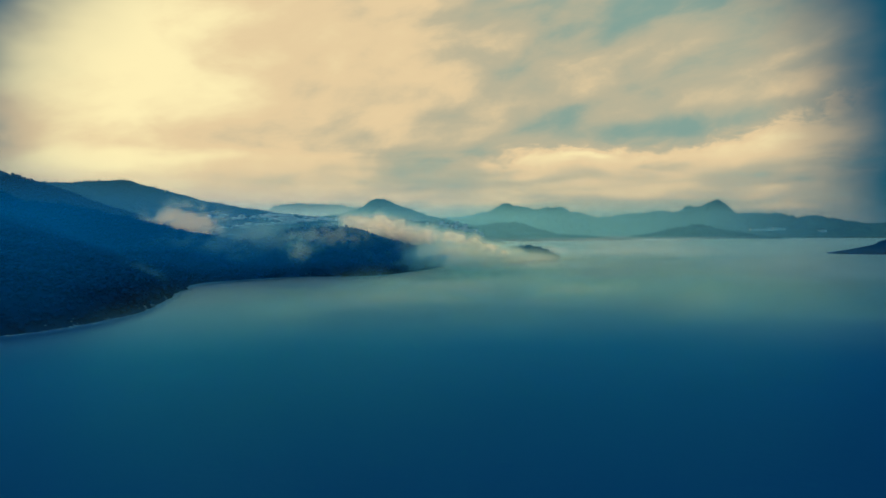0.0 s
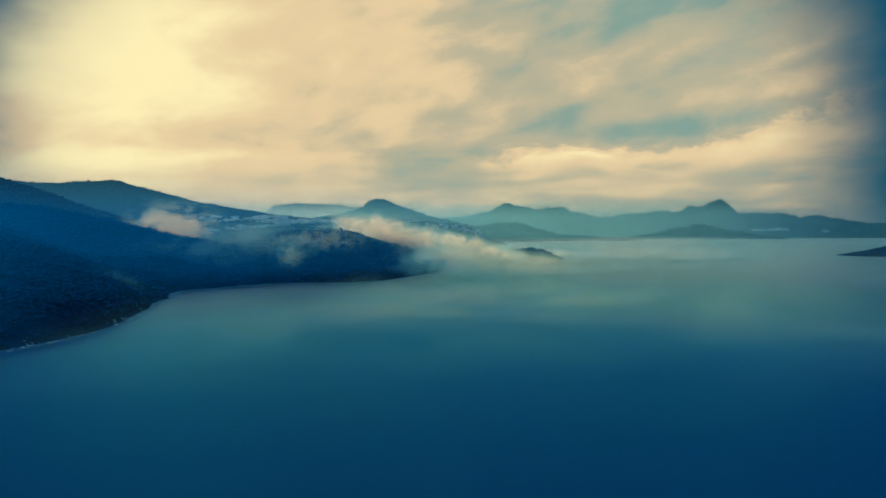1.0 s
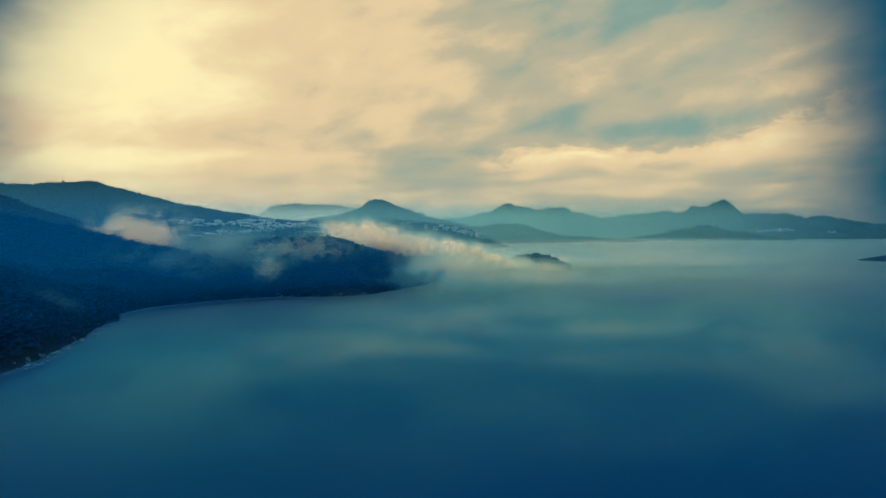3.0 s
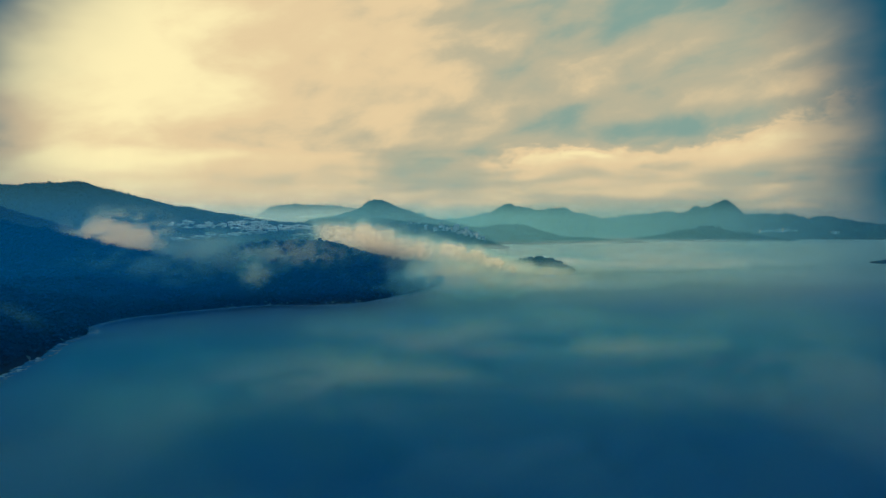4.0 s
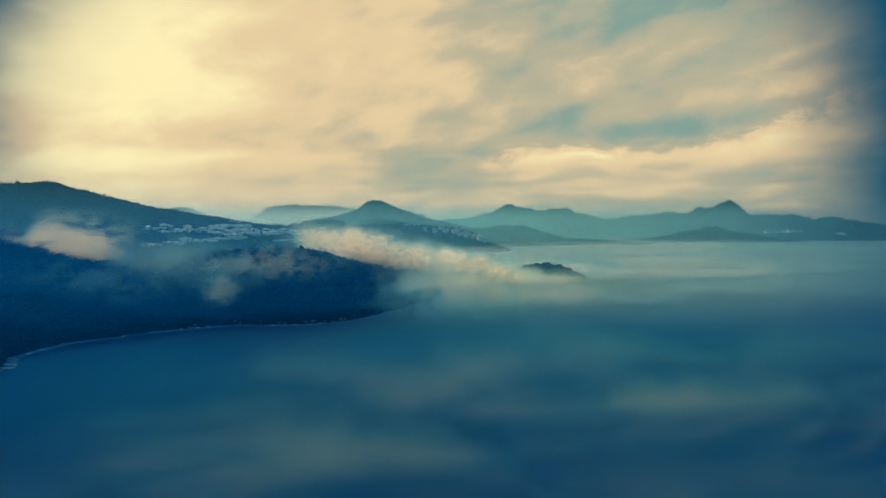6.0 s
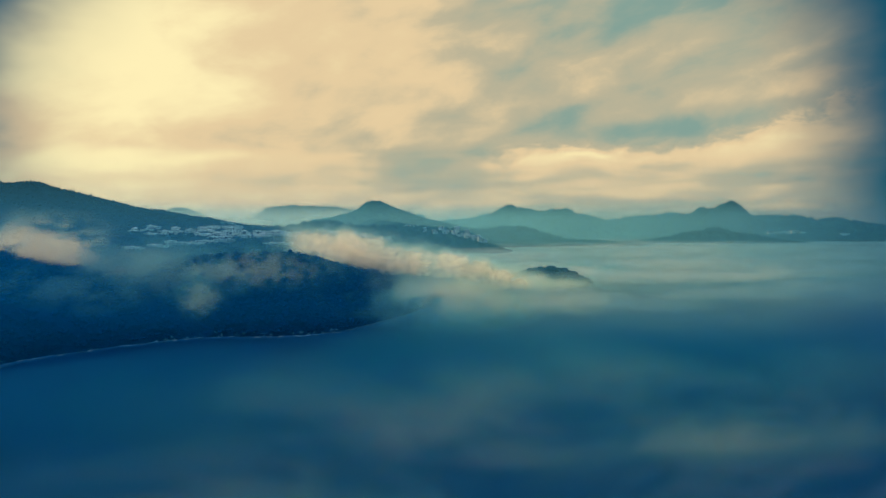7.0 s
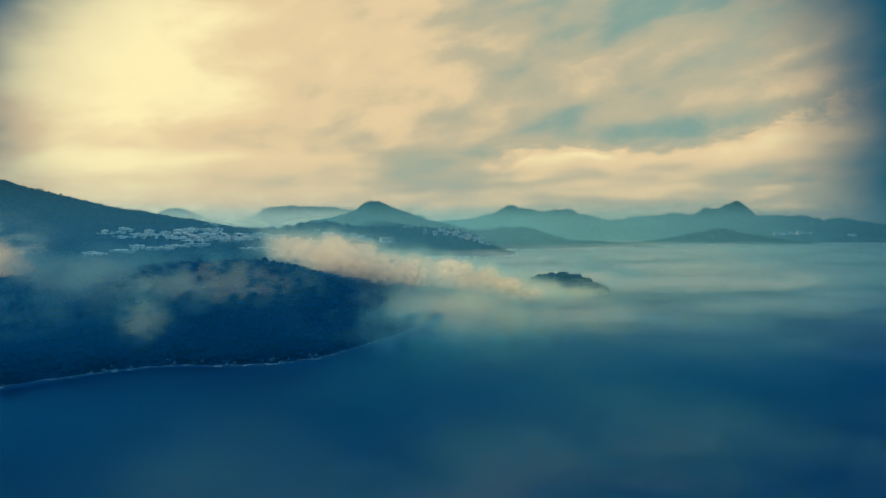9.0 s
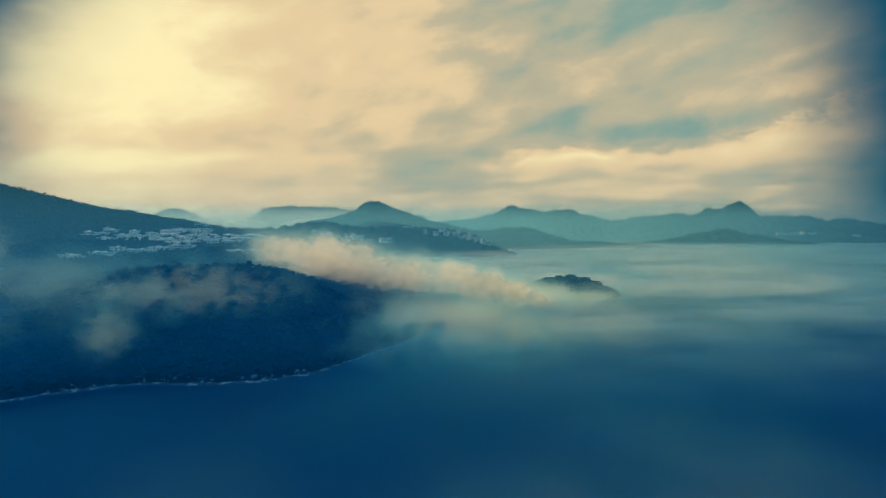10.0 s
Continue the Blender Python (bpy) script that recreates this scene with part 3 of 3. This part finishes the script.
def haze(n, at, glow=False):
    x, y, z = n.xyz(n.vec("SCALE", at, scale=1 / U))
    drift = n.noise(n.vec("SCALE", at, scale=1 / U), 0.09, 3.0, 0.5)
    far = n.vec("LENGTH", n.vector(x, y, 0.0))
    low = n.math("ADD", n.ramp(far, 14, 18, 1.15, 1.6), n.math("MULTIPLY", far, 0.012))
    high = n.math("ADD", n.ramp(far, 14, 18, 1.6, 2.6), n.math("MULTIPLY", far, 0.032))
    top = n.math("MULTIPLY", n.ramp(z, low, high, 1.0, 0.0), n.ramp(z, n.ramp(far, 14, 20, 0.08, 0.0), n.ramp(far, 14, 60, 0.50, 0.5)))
    # thinner to the right: the darkening toward that edge is put in here
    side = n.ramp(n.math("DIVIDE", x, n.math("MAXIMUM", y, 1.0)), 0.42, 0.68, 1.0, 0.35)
    if glow:  # the sky's glow in the left-hand air, put into paler sheets
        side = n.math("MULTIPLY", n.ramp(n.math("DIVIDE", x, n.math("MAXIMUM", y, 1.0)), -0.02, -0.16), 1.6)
    side = n.math("MULTIPLY", side, n.math("MAXIMUM", n.ramp(far, 15.6, 17), n.ramp(n.math("SUBTRACT", n.math("DIVIDE", x, n.math("MAXIMUM", y, 1.0)), n.ramp(far, 9.0, 15.0, -0.30, 0.06, smooth=False)), 0.06, -0.06)))  # the near sheets tint the slopes alone
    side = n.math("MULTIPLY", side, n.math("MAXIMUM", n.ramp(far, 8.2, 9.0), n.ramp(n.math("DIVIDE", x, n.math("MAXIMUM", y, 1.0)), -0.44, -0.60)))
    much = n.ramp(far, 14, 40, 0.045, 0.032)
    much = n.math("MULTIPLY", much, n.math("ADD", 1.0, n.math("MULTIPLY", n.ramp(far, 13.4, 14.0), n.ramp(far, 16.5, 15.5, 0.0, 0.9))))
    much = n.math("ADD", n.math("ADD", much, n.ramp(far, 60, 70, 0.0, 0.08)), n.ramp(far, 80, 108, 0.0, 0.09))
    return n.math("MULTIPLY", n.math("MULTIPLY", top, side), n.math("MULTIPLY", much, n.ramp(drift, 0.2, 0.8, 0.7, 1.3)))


def haze_veil(r):
    def points(u, v):
        a = -0.9 + (0.48 if r < 9 else 1.04 if r < 15.5 else 1.8) * u
        return np.stack([r * np.sin(a), r * np.cos(a) + 0 * v, 0.01 + ((1.75 if r < 15.5 else 2.65) + 0.033 * r) * v], -1) * U
    return sheet(points, 40, 10)


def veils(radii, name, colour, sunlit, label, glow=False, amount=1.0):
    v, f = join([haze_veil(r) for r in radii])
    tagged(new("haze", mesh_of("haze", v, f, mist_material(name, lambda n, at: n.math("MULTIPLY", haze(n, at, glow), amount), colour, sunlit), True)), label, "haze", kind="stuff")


# added blue sheets stand in for the lifted blue of the slopes' shade
veils((5.6, 6.7, 7.8, 9.3, 10.3, 11.6, 13.2, 14.2, 15.0), "slope_tint", (0.0, 0.24, 0.72), 0.5, "thin blue tint sheets added before the dark near slopes", amount=0.9)
# distance haze is put into tinted see-through sheets, denser between the far ranges
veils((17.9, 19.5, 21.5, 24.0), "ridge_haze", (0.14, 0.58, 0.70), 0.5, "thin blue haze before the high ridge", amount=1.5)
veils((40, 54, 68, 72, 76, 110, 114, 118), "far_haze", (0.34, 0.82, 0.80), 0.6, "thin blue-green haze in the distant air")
# cream colour carries the glow; lightens the far mountains on the left
veils((104, 107), "bright_haze", (0.95, 0.92, 0.72), 0.8, "pale haze sheets tinted with the sky glow", True)


# ---- woods ----
def ball():
    bm = bmesh.new()
    bmesh.ops.create_icosphere(bm, subdivisions=1, radius=1.0)
    v = np.array([p.co[:] for p in bm.verts])
    f = np.array([[p.index for p in q.verts] for q in bm.faces])
    bm.free()
    return v, f


def woodland(height, x0, x1, y0, y1, count, size, seed, label, keep=None, low=0.03, lumps_each=3):
    """Tree crowns of a few uneven lumps each, standing close on the slope."""
    rng = np.random.RandomState(seed)
    x, y = rng.uniform(x0, x1, count), rng.uniform(y0, y1, count)
    h = height(x, y)
    ok = (h > low) & (keep(x, y) if keep else True)
    x, y, h = x[ok], y[ok], h[ok]
    bv, bf = ball()
    tall = size * rng.lognormal(0, 0.2, len(x))
    centre, lumps = np.stack([x, y, h], -1) * U, []
    for k in range(lumps_each):
        r = tall[:, None] * rng.uniform(0.45, 0.8, (len(x), 1))
        off = rng.normal(0, 0.38, (len(x), 3)) * tall[:, None]
        off[:, 2] = tall * rng.uniform(0.3, 0.75, len(x))
        jag = rng.uniform(0.8, 1.2, (len(x), len(bv), 1))
        lumps.append((centre + off)[:, None, :] + bv[None] * jag * r[:, None, :] * np.array([1, 1, 0.6]))
    verts = np.concatenate(lumps).reshape(-1, 3)
    faces = (bf[None] + len(bv) * np.arange(len(verts) // len(bv))[:, None, None]).reshape(-1, 3)
    return tagged(new("woodland", mesh_of("woodland", verts, faces, LEAVES, True)), label, "trees", kind="stuff")


VILLAGE = [(-8.25, 24.9, 0.35, 0.3, 4), (-7.4, 24.2, 0.4, 0.3, 5), (-6.5, 23.9, 0.6, 0.5, 12), (-5.9, 23.2, 0.7, 0.5, 14), (-6.0, 24.5, 0.6, 0.3, 8), (-5.2, 23.6, 0.7, 0.5, 14), (-5.5, 21.1, 0.5, 0.15, 5),
           (-4.9, 21.0, 0.3, 0.1, 2), (-6.1, 20.9, 0.25, 0.1, 2), (-6.65, 20.75, 0.25, 0.1, 2), (-4.6, 23.1, 0.5, 0.3, 7), (-4.3, 23.7, 0.4, 0.25, 5), (-3.65, 23.1, 0.5, 0.35, 12), (-3.4, 20.4, 0.25, 0.1, 2), (-7.15, 28.9, 0.3, 0.1, 2), (-4.4, 35.4, 0.8, 1.0, 8)]


def outside_village(x, y):
    far = np.full(np.shape(x), 9.0)
    for cx, cy, rx, ry, _ in VILLAGE:
        far = np.minimum(far, np.hypot((x - cx) / (rx * 1.15), (y - cy) / (ry * 1.15)))
    return (far > 1) | (np.sin(x * 91.7 + y * 57.3) > 0.5)


woodland(mainland, -10.5, 0.9, 5.5, 20, 62000, 1.6, 1, "dense dark green trees covering the steep coastal slope", outside_village, 0.03, 1)
woodland(mainland, -22, 0.5, 20, 38, 42000, 1.5, 2, "dense dark trees along the high ridge", outside_village, 0.03, 1)
woodland(island_of(ISLAND, 0.72, 0.25, 0.5, 11, 0.6, 1.0), 1.2, 4.6, 23.5, 26, 2600, 2.3, 3, "dense dark trees on the small island")


# ---- houses ----
def part(name, bm, mat, parent, label=""):
    me = bpy.data.meshes.new(name)
    bm.to_mesh(me)
    bm.free()
    me.materials.append(mat)
    ob = new(name, me)
    ob.parent = parent
    return tagged(ob, label)


def box(x0, x1, y0, y1, z0, z1, bevel=0.0):
    bm = bmesh.new()
    bmesh.ops.create_cube(bm, size=1.0)
    bmesh.ops.scale(bm, vec=(x1 - x0, y1 - y0, z1 - z0), verts=bm.verts)
    bmesh.ops.translate(bm, vec=((x0 + x1) / 2, (y0 + y1) / 2, (z0 + z1) / 2), verts=bm.verts)
    if bevel:
        bmesh.ops.bevel(bm, geom=bm.edges[:], offset=bevel, segments=1, affect="EDGES")
    return bm


def hipped(w2, d2, z, rise, eave=0.4):
    bm = bmesh.new()
    a = [bm.verts.new((sx * (w2 + eave), sy * (d2 + eave), z)) for sx, sy in ((-1, -1), (1, -1), (1, 1), (-1, 1))]
    r = max(w2 - d2, 0.3)
    t = [bm.verts.new((-r, 0, z + rise)), bm.verts.new((r, 0, z + rise))]
    for q in ((a[0], a[1], t[1], t[0]), (a[1], a[2], t[1]), (a[2], a[3], t[0], t[1]), (a[3], a[0], t[0]), (a[3], a[2], a[1], a[0])):
        bm.faces.new(q)
    return bm


def house(label, width, depth, storeys, flat, bays, sunk=2.5):
    """A pale house on a slope: wall with a base in the ground, roof, window by window on the sea side."""
    top, w2, d2 = storeys * 2.3, width / 2, depth / 2
    ob = tagged(new("house"), label, "house", "houses of the hillside village")
    part("wall", box(-w2, w2, -d2, d2, -sunk, top, 0.05), WALL, ob)
    if flat:
        roof = part("roof", box(-w2 - 0.3, w2 + 0.3, -d2 - 0.3, d2 + 0.3, top, top + 0.45, 0.08), ROOF, ob, "flat grey roof slab")
        part("roof_hut", box(-w2 * 0.3, w2 * 0.2, -d2 * 0.3, d2 * 0.5, top + 0.45, top + 1.5, 0.05), WALL, roof)
    else:
        part("roof", hipped(w2, d2, top, depth * 0.3), ROOF, ob, "hipped grey tiled roof")
    first = None
    for s in range(storeys):
        for b in range(bays):
            x = -w2 + width * (b + 0.5) / bays
            if first is None:
                first = part("window", box(-0.6, 0.6, -0.06, 0.02, 0, 1.1), GLASS, ob)
                pane = first
            else:
                pane = new("window", first.data)
                pane.parent = ob
            pane.location = (x, -d2, s * 2.3 + 0.6)
    return ob


KINDS = [
    house("white flat-roofed village house among trees", 5.5, 5, 1, True, 3, 3.5),
    house("long white terraced house on the wooded slope", 10, 5, 1, True, 5, 3.5),
    house("small pale house with a hipped grey roof", 5, 4.5, 1, False, 2, 3.5),
    house("white two-storey house with a flat roof on the slope", 6, 5, 2, True, 3, 3.5),
]
used = [False] * len(KINDS)


def stand(kind, x, y, height, turn=0.0, lift=0.0):
    z = float(height(np.array([x]), np.array([y]))[0])
    m = pose(x * U, y * U, z * U + lift, 0, 0, turn) @ Matrix.Diagonal((1.2, 0.95, 0.78, 1))
    if used[kind]:
        return copy_thing(KINDS[kind], m)
    used[kind] = True
    KINDS[kind].matrix_basis = m
    return KINDS[kind]


rng = np.random.RandomState(5)
placed = []
for cx, cy, rx, ry, count in VILLAGE:
    for k in range(round(count * 1.35)):
        for attempt in range(30):
            a, r = rng.uniform(0, 2 * math.pi), math.sqrt(rng.uniform(0, 1))
            x, y = cx + rx * r * math.cos(a), cy + ry * r * math.sin(a)
            if all(math.hypot(x - px, y - py) > 0.20 for px, py in placed):
                break
        else:
            continue
        placed.append((x, y))
        stand(int(rng.choice(4, p=[0.30, 0.45, 0.15, 0.10])), x, y, mainland, rng.uniform(-25, 12), -0.5)


def tower(label, width, depth, storeys, bays):
    ob = tagged(new("apartment_building"), label, "building", "apartment buildings across the bay")
    top, w2, d2 = storeys * 3.0, width / 2, depth / 2
    part("wall", box(-w2, w2, -d2, d2, -8, top, 0.1), WALL, ob)
    part("roof", box(-w2 - 0.2, w2 + 0.2, -d2 - 0.2, d2 + 0.2, top, top + 0.8, 0.1), ROOF, ob)
    strip = None
    for s in range(storeys):
        for b in range(bays):
            if strip is None:
                strip = pane = part("window", box(-0.36 * width / bays, 0.36 * width / bays, -0.1, 0.02, 0, 1.7), GLASS, ob)
            else:
                pane = new("window", strip.data)
                pane.parent = ob
            pane.location = (-w2 + width * (b + 0.5) / bays, -d2, s * 3.0 + 0.8)
    return ob


eastern = island_of(RANGE_E, 10.0, 0.08, 4.0, 47, 0.9)
first = {}
for label, spots, size in (
    ("white apartment block on the hill across the bay", [(0.2, 60.4), (0.9, 60.2), (1.3, 59.6), (1.7, 60.5), (2.1, 60.0), (2.5, 60.6), (2.9, 60.2), (1.9, 59.0), (2.4, 58.8), (3.2, 59.4), (2.9, 58.4), (-0.6, 60.8), (-1.4, 60.6), (0.5, 61.2), (1.2, 61.2), (1.6, 59.8), (2.2, 59.4), (2.6, 59.8), (2.0, 61.0), (1.0, 60.6), (2.8, 59.0), (3.3, 58.2), (-0.1, 61.4)], (13, 12, 4, 3)),
    ("long white building on the far hillside", [(-2.9, 64.6), (-4.4, 65.2), (-2.3, 63.8), (-8.5, 58), (-7.6, 57.2), (-6.9, 58.6), (-6.2, 57.8), (-5.4, 56.8), (-7.0, 56.4), (-4.1, 56.4), (-9.4, 58.6), (-8.3, 56.6)], (30, 12, 3, 6)),
    ("long pale building on the far shore", [(51, 112), (52, 111.6), (53, 111.3), (54, 110.8), (55, 110.4), (29.5, 118.6), (30.5, 118.2), (59.5, 107)], (40, 20, 3, 6)),
):
    rng = np.random.RandomState(len(label))
    for k, (x, y) in enumerate(spots):
        height = eastern if y > 100 else forehill
        z = max(float(height(np.array([x]), np.array([y]))[0]), 0.02)
        m = pose(x * U, y * U, z * U, 0, 0, rng.uniform(-20, 20))
        if label in first:
            block = copy_thing(first[label], m)
            block.scale = (rng.uniform(0.6, 1.15), rng.uniform(0.8, 1.1), rng.uniform(0.55, 1.2))
        else:
            first[label] = tower(label, *size)
            first[label].matrix_basis = m


# ---- rocks and surf along the shore ----
def shore_points():
    """The water's edge on the seen stretch, with the way out to sea."""
    line = smooth_line(SHORE, 24)[:, :2]
    line = line[(line[:, 1] > 5.5) & (line[:, 1] < 24) & (line[:, 0] > -6)]
    out = []
    for a, b in zip(line[:-1], line[1:]):
        t = (b - a) / max(np.hypot(*(b - a)), 1e-6)
        n = np.array([t[1], -t[0]])  # seaward
        s = np.linspace(0.35, -0.35, 141)
        h = mainland(a[0] + n[0] * s, a[1] + n[1] * s)
        hit = np.argmax(h > 0.0)
        if h[hit] > 0:
            out.append((*(a + n * s[hit]), *n))
    return np.array(out)


edge_line = shore_points()
rng = np.random.RandomState(8)
bv, bf = ball()
many = 7000
pick = edge_line[rng.randint(0, len(edge_line), many)]
size = rng.lognormal(0.0, 0.5, (many, 1, 1)) * 0.26
inland = np.abs(rng.normal(0, 0.05, many))
spot = np.stack([pick[:, 0] - pick[:, 2] * inland, pick[:, 1] - pick[:, 3] * inland, 0.75 * inland], -1) * U
verts = (spot[:, None, :] + bv[None] * rng.uniform(0.6, 1.3, (many, len(bv), 1)) * size * np.array([1.2, 1.2, 0.8])).reshape(-1, 3)
faces = (bf[None] + len(bv) * np.arange(many)[:, None, None]).reshape(-1, 3)
tagged(new("shore_rocks", mesh_of("shore_rocks", verts, faces, ROCK)), "pale jagged rocks along the water's edge", "rocks", kind="stuff")


def foam(n, at):
    return n.ramp(n.noise(at, 0.25, 5.0, 0.65), 0.40, 0.66, 0.0, 0.5)


inner = np.stack([edge_line[:, 0] - 0.02 * edge_line[:, 2], edge_line[:, 1] - 0.02 * edge_line[:, 3], np.full(len(edge_line), 0.25 / U)], -1) * U
outer = np.stack([edge_line[:, 0] + 0.15 * edge_line[:, 2], edge_line[:, 1] + 0.15 * edge_line[:, 3], np.full(len(edge_line), 0.12 / U)], -1) * U
k = len(edge_line)
strip = np.arange(k - 1)
tagged(new("surf", mesh_of("surf", np.vstack([inner, outer]), np.stack([strip, strip + 1, strip + 1 + k, strip + k], 1), mist_material("surf_foam", foam, (0.40, 0.80, 0.80), 0.3))), "thin broken line of white surf", "surf", kind="stuff")
